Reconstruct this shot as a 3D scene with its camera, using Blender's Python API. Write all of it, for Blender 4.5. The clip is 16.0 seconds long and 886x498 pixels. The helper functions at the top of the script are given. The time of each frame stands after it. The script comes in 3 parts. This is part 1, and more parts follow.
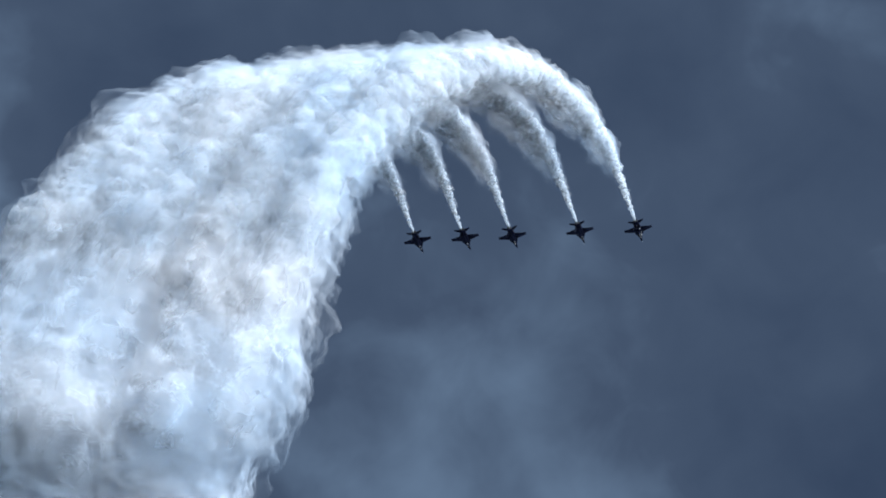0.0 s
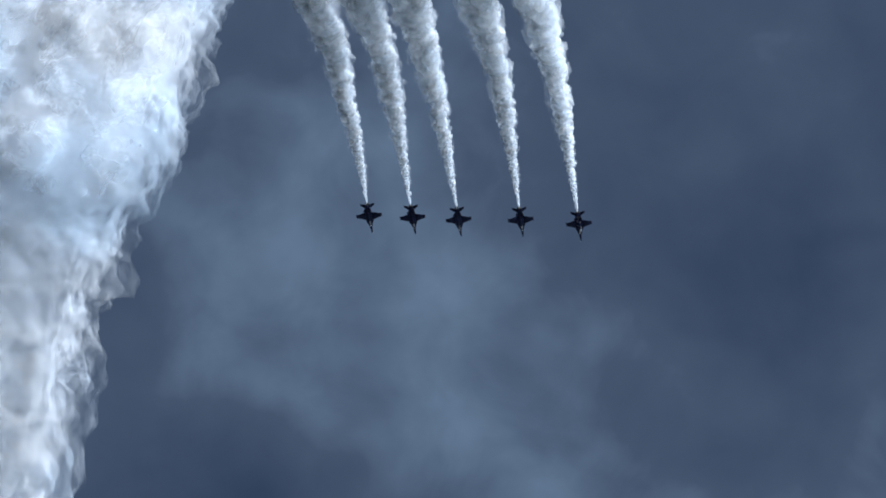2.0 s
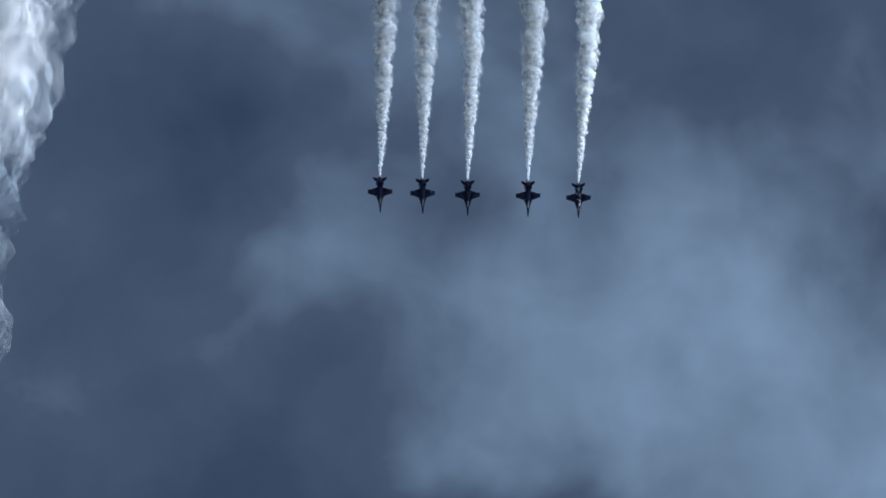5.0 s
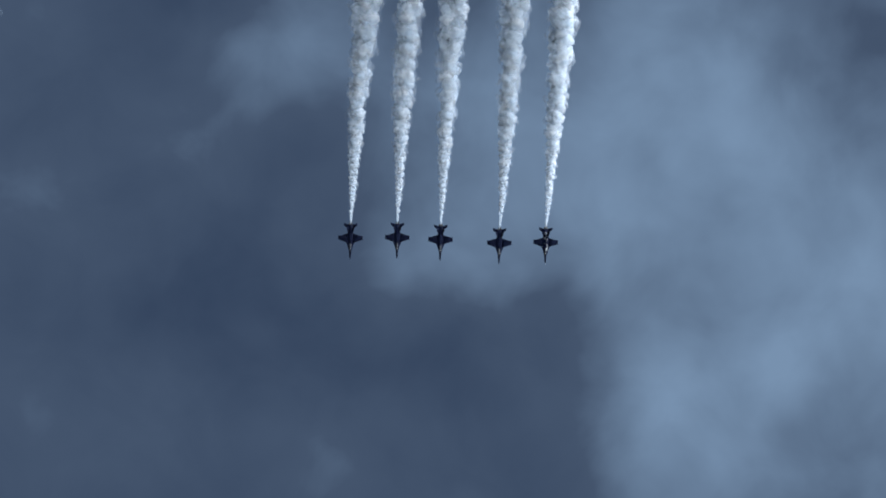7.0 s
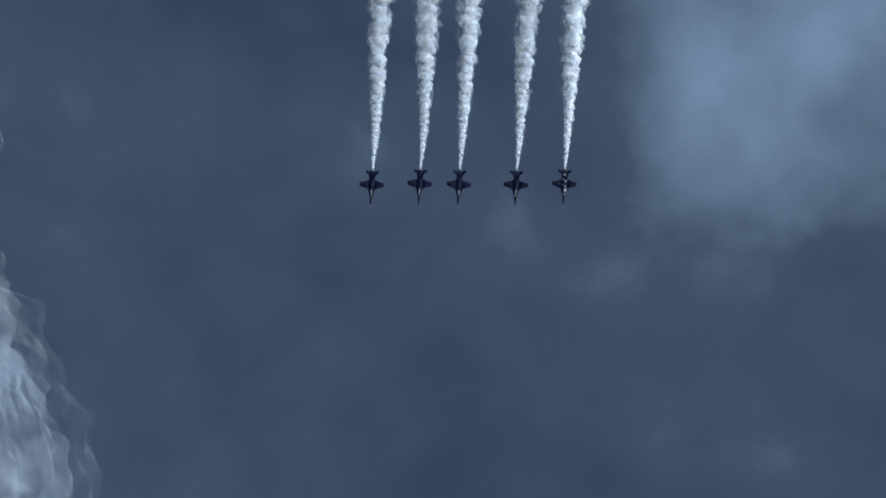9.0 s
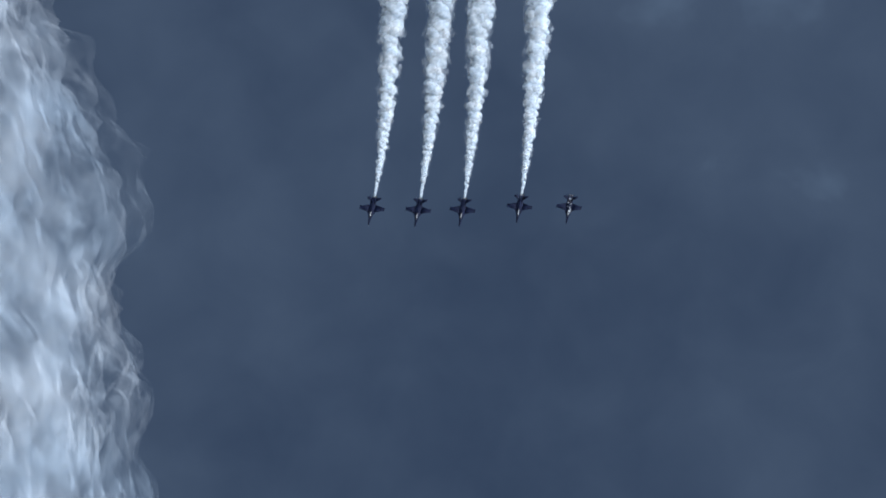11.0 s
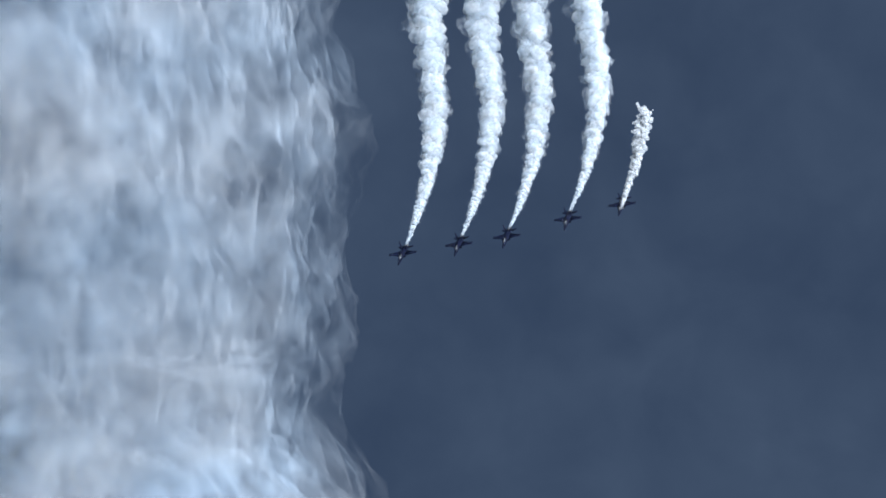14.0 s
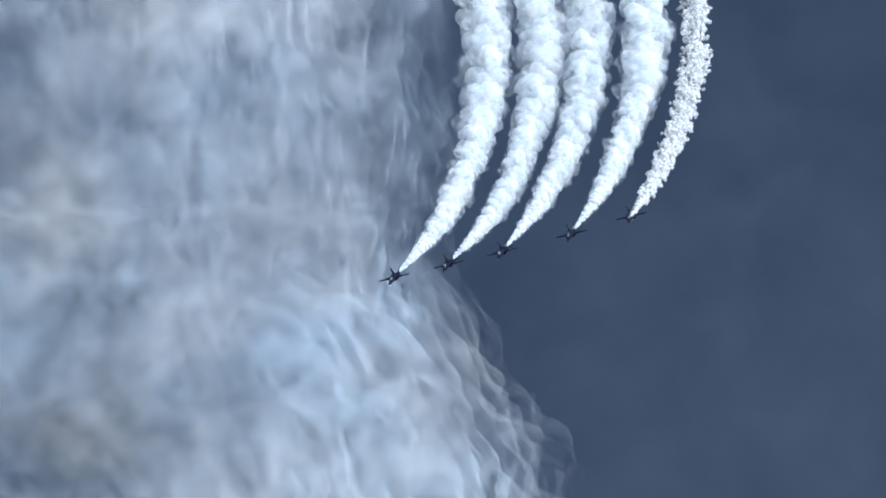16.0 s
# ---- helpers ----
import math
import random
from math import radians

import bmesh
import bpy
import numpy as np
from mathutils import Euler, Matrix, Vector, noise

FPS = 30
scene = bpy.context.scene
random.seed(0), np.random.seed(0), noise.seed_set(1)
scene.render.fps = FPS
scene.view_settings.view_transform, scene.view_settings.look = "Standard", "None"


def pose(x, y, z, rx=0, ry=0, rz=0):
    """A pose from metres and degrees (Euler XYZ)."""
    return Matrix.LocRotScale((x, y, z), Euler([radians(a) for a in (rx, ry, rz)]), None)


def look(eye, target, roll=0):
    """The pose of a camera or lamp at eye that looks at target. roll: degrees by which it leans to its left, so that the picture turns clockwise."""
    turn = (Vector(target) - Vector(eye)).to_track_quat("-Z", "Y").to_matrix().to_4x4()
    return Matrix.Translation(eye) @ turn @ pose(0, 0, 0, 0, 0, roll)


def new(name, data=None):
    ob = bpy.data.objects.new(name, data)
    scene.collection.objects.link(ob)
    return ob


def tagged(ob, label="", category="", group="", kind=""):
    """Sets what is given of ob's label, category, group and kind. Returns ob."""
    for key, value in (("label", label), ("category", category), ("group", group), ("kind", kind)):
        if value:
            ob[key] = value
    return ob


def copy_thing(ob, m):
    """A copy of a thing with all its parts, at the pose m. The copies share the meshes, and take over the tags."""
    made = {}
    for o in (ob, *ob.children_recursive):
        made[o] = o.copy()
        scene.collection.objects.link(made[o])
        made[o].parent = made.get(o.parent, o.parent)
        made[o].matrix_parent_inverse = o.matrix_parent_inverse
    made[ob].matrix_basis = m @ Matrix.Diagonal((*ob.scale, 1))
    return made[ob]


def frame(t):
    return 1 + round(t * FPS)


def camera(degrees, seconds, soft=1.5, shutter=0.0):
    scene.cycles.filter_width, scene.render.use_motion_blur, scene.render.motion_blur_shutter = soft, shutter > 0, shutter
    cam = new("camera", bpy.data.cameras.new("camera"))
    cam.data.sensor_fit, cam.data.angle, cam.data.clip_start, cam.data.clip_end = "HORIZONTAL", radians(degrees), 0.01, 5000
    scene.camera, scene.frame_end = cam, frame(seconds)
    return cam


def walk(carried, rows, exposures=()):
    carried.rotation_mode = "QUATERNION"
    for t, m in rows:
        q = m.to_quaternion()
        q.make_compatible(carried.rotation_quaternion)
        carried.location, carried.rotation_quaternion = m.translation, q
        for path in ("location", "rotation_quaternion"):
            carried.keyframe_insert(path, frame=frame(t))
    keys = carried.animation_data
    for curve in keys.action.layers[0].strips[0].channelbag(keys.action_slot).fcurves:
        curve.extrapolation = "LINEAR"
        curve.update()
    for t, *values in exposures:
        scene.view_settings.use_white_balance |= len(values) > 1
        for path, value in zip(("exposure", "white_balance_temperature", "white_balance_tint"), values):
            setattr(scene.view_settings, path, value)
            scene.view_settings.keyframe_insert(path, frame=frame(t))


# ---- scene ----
cam = camera(17.0, 16.0, soft=1.8)
scene.cycles.transparent_max_bounces = 64
EYE = Vector((0, 0, 1.7))
# where the camera points: seconds, degrees right of the y axis, degrees above the horizon
AIM = ((0, 0.000, 58.000), (0.5, 0.246, 57.350), (1, 1.939, 56.246), (1.5, 3.142, 54.777), (2, 4.257, 53.446), (2.5, 5.226, 52.151), (3, 5.137, 50.739), (3.5, 5.595, 49.858), (4, 4.398, 47.732), (4.2, 4.721, 47.761), (4.8, 4.859, 46.560), (5.5, 4.971, 45.141), (6.3, 5.049, 43.487), (6.5, 5.302, 42.915), (7, 5.497, 42.181), (7.5, 4.930, 40.503), (8, 4.832, 39.989), (8.5, 6.156, 38.050), (8.7, 4.977, 36.910), (9.3, 4.457, 35.733), (10, 3.781, 34.276), (10.8, 2.877, 32.508), (11, 3.389, 30.887), (11.5, 2.691, 29.595), (12, 3.332, 28.713), (12.5, 1.822, 27.003), (13, 1.466, 25.250), (13.5, 0.481, 23.191), (14, -0.794, 22.553), (14.5, -1.919, 21.088), (15, -1.551, 20.341), (15.5, -2.451, 19.628), (16, -3.097, 19.543))
walk(cam, [(t, look(EYE, EYE + Vector((math.sin(radians(a)) * math.cos(radians(e)), math.cos(radians(a)) * math.cos(radians(e)), math.sin(radians(e)))))) for t, a, e in AIM],
     exposures=((0, 0.0), (6.8, 0.0), (8.0, -0.20), (11.0, -0.06), (12.5, 0.0), (14.3, 0.0), (15.0, -0.12), (15.5, 0.0), (16.0, 0.06)))

# ---- light ----
SUN = Vector((0.75, -0.57, 0.32)).normalized()
sun = new("sun", bpy.data.lights.new("sun", "SUN"))
sun.data.energy, sun.data.angle, sun.data.color = 2.5, radians(50), (1.0, 0.98, 0.95)
sun.matrix_world = look(SUN * 100, (0, 0, 0))

# pale banks of the cloud deck: direction, reach, strength
PALE = (((0.087, 0.722, 0.687), 0.075, 0.28), ((0.159, 0.763, 0.627), 0.07, 0.40), ((0.125, 0.716, 0.687), 0.07, 0.40), ((0.106, 0.684, 0.722), 0.06, 0.2), ((0.215, 0.731, 0.646), 0.112, 0.62), ((0.170, 0.685, 0.708), 0.07, 0.40),
        ((-0.021, 0.615, 0.788), 0.085, 0.34), ((0.02, 0.690, 0.724), 0.05, 0.22), ((-0.166, 0.492, 0.855), 0.06, 0.55), ((0.055, 0.599, 0.799), 0.06, 0.08), ((0.063, 0.642, 0.764), 0.12, 0.20), ((0.02, 0.560, 0.828), 0.06, 0.25))
DARK = (((0.07, 0.755, 0.652), 0.05, 0.3), ((0.156, 0.586, 0.795), 0.07, 0.3), ((-0.036, 0.671, 0.741), 0.06, 0.25), ((0.009, 0.752, 0.659), 0.075, 0.40), ((0.057, 0.936, 0.348), 0.34, 0.24))


def sky_world():
    w = bpy.data.worlds.new("sky")
    scene.world = w
    w.use_nodes = True
    n, l = w.node_tree.nodes, w.node_tree.links
    n.clear()
    coord = n.new("ShaderNodeTexCoord")

    def maths(op, a, b):
        m = n.new("ShaderNodeMath")
        m.operation = op
        for k, v in enumerate((a, b)):
            if isinstance(v, (int, float)):
                m.inputs[k].default_value = v
            else:
                l.new(v, m.inputs[k])
        return m.outputs[0]

    def noise_tex(scale, detail, rough, warp):
        t = n.new("ShaderNodeTexNoise")
        t.inputs["Scale"].default_value, t.inputs["Detail"].default_value = scale, detail
        t.inputs["Roughness"].default_value, t.inputs["Distortion"].default_value = rough, warp
        l.new(coord.outputs["Generated"], t.inputs["Vector"])
        return t.outputs["Fac"]

    broad, fine = noise_tex(9, 3, 0.5, 0.5), noise_tex(30, 4, 0.5, 0.3)
    value = maths("ADD", maths("MULTIPLY", maths("SUBTRACT", broad, 0.5), 0.8), maths("MULTIPLY", maths("SUBTRACT", fine, 0.5), 0.55))
    warp = n.new("ShaderNodeTexNoise")
    warp.inputs["Scale"].default_value, warp.inputs["Detail"].default_value = 16, 3
    l.new(coord.outputs["Generated"], warp.inputs["Vector"])
    bent = n.new("ShaderNodeVectorMath")
    bent.operation = "MULTIPLY_ADD"
    l.new(warp.outputs["Color"], bent.inputs[0])
    bent.inputs[1].default_value = (0.08, 0.08, 0.08)
    l.new(coord.outputs["Generated"], bent.inputs[2])
    for sign, banks in ((1, PALE), (-1, DARK)):
        for way_to, reach, strength in banks:
            d = n.new("ShaderNodeVectorMath")
            d.operation = "DISTANCE"
            l.new(bent.outputs[0], d.inputs[0])
            d.inputs[1].default_value = Vector(way_to) + Vector((0.04, 0.04, 0.04))
            r = n.new("ShaderNodeMapRange")
            r.interpolation_type = "SMOOTHSTEP"
            r.inputs["From Min"].default_value, r.inputs["From Max"].default_value = 0, reach
            r.inputs["To Min"].default_value, r.inputs["To Max"].default_value = sign * strength, 0
            l.new(d.outputs["Value"], r.inputs["Value"])
            value = maths("ADD", value, r.outputs[0])
    ramp = n.new("ShaderNodeValToRGB")
    ramp.color_ramp.elements[0].position, ramp.color_ramp.elements[0].color = 0.0, (0.032, 0.054, 0.104, 1)
    ramp.color_ramp.elements[1].position, ramp.color_ramp.elements[1].color = 1.0, (0.200, 0.303, 0.455, 1)
    e = ramp.color_ramp.elements.new(0.42)
    e.color = (0.060, 0.092, 0.155, 1)
    l.new(maths("ADD", maths("MULTIPLY", value, 0.9), 0.35), ramp.inputs["Fac"])
    # unseen bright fill added round the sun, on the far side from the view
    facing, glow, lift = n.new("ShaderNodeVectorMath"), n.new("ShaderNodeMapRange"), n.new("ShaderNodeMixRGB")
    facing.operation, facing.inputs[1].default_value = "DOT_PRODUCT", SUN
    l.new(coord.outputs["Generated"], facing.inputs[0])
    glow.interpolation_type = "SMOOTHSTEP"
    glow.inputs["From Min"].default_value, glow.inputs["From Max"].default_value = 0.25, 0.95
    l.new(facing.outputs["Value"], glow.inputs["Value"])
    lift.inputs[2].default_value = (2.9, 3.6, 4.5, 1)
    l.new(glow.outputs[0], lift.inputs[0])
    l.new(ramp.outputs["Color"], lift.inputs[1])
    air = n.new("ShaderNodeTexSky")
    air.sky_type, air.sun_disc = "NISHITA", False
    air.sun_elevation, air.sun_rotation = math.asin(SUN.z), math.atan2(SUN.x, SUN.y)
    back, deck, mix, out = n.new("ShaderNodeBackground"), n.new("ShaderNodeBackground"), n.new("ShaderNodeMixShader"), n.new("ShaderNodeOutputWorld")
    back.inputs["Strength"].default_value = 0.05
    l.new(air.outputs[0], back.inputs["Color"])
    l.new(lift.outputs[0], deck.inputs["Color"])
    mix.inputs[0].default_value = 0.93
    l.new(back.outputs[0], mix.inputs[1])
    l.new(deck.outputs[0], mix.inputs[2])
    l.new(mix.outputs[0], out.inputs[0])


sky_world()


# ---- materials ----
def material(name):
    m = bpy.data.materials.new(name)
    m.use_nodes = True
    return m, m.node_tree.nodes, m.node_tree.links, m.node_tree.nodes["Principled BSDF"]


def paint(name, colour, rough, metal=0.0, coat=0.0, dirt=0.25, scale=1.5, shine=0.5):
    m, n, l, p = material(name)
    tex, ramp = n.new("ShaderNodeTexNoise"), n.new("ShaderNodeValToRGB")
    coord = n.new("ShaderNodeTexCoord")
    tex.inputs["Scale"].default_value, tex.inputs["Detail"].default_value = scale, 6
    l.new(coord.outputs["Object"], tex.inputs["Vector"])
    ramp.color_ramp.elements[0].position, ramp.color_ramp.elements[1].position = 0.3, 0.7
    ramp.color_ramp.elements[0].color = (*[c * (1 - dirt) for c in colour], 1)
    ramp.color_ramp.elements[1].color = (*colour, 1)
    l.new(tex.outputs["Fac"], ramp.inputs["Fac"])
    l.new(ramp.outputs["Color"], p.inputs["Base Color"])
    p.inputs["Roughness"].default_value, p.inputs["Metallic"].default_value, p.inputs["Coat Weight"].default_value = rough, metal, coat
    p.inputs["Coat Roughness"].default_value, p.inputs["Specular IOR Level"].default_value = 0.08, shine
    return m


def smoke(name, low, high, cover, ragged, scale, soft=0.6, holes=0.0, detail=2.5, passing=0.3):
    """Fine droplets, lit evenly by turning their shading normals to the sun, whichever way the cloud's face turns.
    soft: how far they turn;
    cover: how much the droplets hide; ragged: how far holes and threads go; scale: lumps to the metre."""
    m, n, l, p = material(name)
    n.remove(p)
    coord = n.new("ShaderNodeTexCoord")

    def lumps(size, detail, rough=0.55):
        t = n.new("ShaderNodeTexNoise")
        t.inputs["Scale"].default_value, t.inputs["Detail"].default_value, t.inputs["Roughness"].default_value = size, detail, rough
        l.new(coord.outputs["Object"], t.inputs["Vector"])
        return t.outputs["Fac"]

    ramp = n.new("ShaderNodeValToRGB")
    ramp.color_ramp.elements[0].position, ramp.color_ramp.elements[1].position = 0.35, 0.65
    ramp.color_ramp.elements[0].color, ramp.color_ramp.elements[1].color = (*low, 1), (*high, 1)
    tone = lumps(scale * 0.5, 3)
    l.new(tone, ramp.inputs["Fac"])
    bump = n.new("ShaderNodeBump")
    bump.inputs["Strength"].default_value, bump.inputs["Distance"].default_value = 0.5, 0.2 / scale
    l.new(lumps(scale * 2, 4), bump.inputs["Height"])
    # shading normal pulled sunward by soft, so sides facing away still look lit
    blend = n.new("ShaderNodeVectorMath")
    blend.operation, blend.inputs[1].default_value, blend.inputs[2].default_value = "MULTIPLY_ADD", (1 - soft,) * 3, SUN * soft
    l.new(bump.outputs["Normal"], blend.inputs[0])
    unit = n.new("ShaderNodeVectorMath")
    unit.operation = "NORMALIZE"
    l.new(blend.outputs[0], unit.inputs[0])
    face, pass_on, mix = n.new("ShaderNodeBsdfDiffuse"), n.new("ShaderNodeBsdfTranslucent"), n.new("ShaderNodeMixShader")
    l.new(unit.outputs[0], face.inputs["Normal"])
    for s in (face, pass_on):
        l.new(ramp.outputs["Color"], s.inputs["Color"])
    mix.inputs[0].default_value = passing
    l.new(face.outputs[0], mix.inputs[1])
    l.new(pass_on.outputs[0], mix.inputs[2])
    if cover >= 1:
        l.new(mix.outputs[0], n["Material Output"].inputs["Surface"])
        return m
    clear, veil, reach = n.new("ShaderNodeBsdfTransparent"), n.new("ShaderNodeMixShader"), n.new("ShaderNodeMapRange")
    veil.name = "veil"
    reach.interpolation_type = "SMOOTHSTEP"
    reach.inputs["From Min"].default_value, reach.inputs["From Max"].default_value = 0.36 + holes, 0.66 + holes
    reach.inputs["To Min"].default_value, reach.inputs["To Max"].default_value = cover * (1 - ragged), cover
    if ragged:
        l.new(lumps(scale, detail, 0.5), reach.inputs["Value"])
    hide = reach.outputs[0]
    l.new(hide, veil.inputs[0])
    l.new(clear.outputs[0], veil.inputs[1])
    l.new(mix.outputs[0], veil.inputs[2])
    l.new(veil.outputs[0], n["Material Output"].inputs["Surface"])
    return m


def thin_smoke(name, low, high, scale, soft, passing):
    """Smoke in veils: each hides as much as its own thickness says, more in its lumps and less in the gaps, drawn out along its flow."""
    m = smoke(name, low, high, 0.99, 0.0, scale, soft, passing=passing)
    n, l = m.node_tree.nodes, m.node_tree.links
    own, torn, more = n.new("ShaderNodeAttribute"), n.new("ShaderNodeAttribute"), n.new("ShaderNodeMath")
    flow, lumps, gaps, times = n.new("ShaderNodeAttribute"), n.new("ShaderNodeTexNoise"), n.new("ShaderNodeMapRange"), n.new("ShaderNodeMath")
    own.attribute_name, torn.attribute_name, flow.attribute_name = "thick", "torn", "flow"
    lumps.inputs["Scale"].default_value, lumps.inputs["Detail"].default_value, lumps.inputs["Roughness"].default_value = 1.7, 3, 0.5
    lumps.inputs["Distortion"].default_value = 0.8
    l.new(flow.outputs["Vector"], lumps.inputs["Vector"])
    l.new(lumps.outputs["Fac"], gaps.inputs["Value"])
    gaps.interpolation_type = "SMOOTHSTEP"
    gaps.inputs["From Min"].default_value, gaps.inputs["From Max"].default_value = 0.40, 0.66
    gaps.inputs["To Min"].default_value, gaps.inputs["To Max"].default_value = -1.0, 1.0
    times.operation = "MULTIPLY"
    l.new(own.outputs["Fac"], times.inputs[0])
    more.operation, more.inputs[2].default_value = "MULTIPLY_ADD", 1.0
    l.new(gaps.outputs[0], more.inputs[0])
    l.new(torn.outputs["Fac"], more.inputs[1])
    l.new(more.outputs[0], times.inputs[1])
    l.new(times.outputs[0], n["veil"].inputs[0])
    return m


NAVY = paint("navy_paint", (0.005, 0.008, 0.026), 0.6, shine=0.08)
NAVY_DARK = paint("navy_underside", (0.004, 0.006, 0.020), 0.65, shine=0.06)
GLASS = paint("tinted_canopy", (0.10, 0.10, 0.10), 0.15, metal=0.6, coat=0.5, dirt=0.1)
METAL = paint("burnt_metal", (0.09, 0.08, 0.075), 0.38, metal=0.9, dirt=0.5, scale=4)
PALE_GREY = paint("pale_grey_paint", (0.55, 0.56, 0.57), 0.5)
# 0.45 to 0.97 of these shading normals is the sun's own direction
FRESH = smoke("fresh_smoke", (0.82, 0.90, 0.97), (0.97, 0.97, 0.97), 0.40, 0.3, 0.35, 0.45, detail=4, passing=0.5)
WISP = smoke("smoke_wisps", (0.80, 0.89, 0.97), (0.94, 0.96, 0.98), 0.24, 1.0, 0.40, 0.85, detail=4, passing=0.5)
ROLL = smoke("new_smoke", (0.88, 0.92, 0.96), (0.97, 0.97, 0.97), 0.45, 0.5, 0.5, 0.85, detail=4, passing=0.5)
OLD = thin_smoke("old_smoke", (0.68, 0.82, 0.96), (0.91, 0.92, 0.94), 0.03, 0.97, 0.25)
# emission that stands in for the sun's glint on the nose
GLINT, glint_nodes, glint_links, glint_shader = material("glowing_glint")
glint_shader.inputs["Emission Color"].default_value, glint_shader.inputs["Emission Strength"].default_value = (1.0, 0.97, 0.9, 1), 6.0
# made pale so that the unseen ground reflects light onto the smoke
BOUNCE_PALE = paint("pale_bounce", (0.45, 0.44, 0.42), 0.85, dirt=0.3, scale=0.02)

# ---- setting ----
# unseen ground, added to bounce light up from below
def ground():
    bm = bmesh.new()
    bmesh.ops.create_circle(bm, cap_ends=True, segments=96, radius=4800)
    me = bpy.data.meshes.new("ground")
    bm.to_mesh(me)
    bm.free()
    me.materials.append(BOUNCE_PALE)
    return tagged(new("ground", me), "wide flat unseen ground, made pale to bounce light up", "ground", kind="structure")


ground()

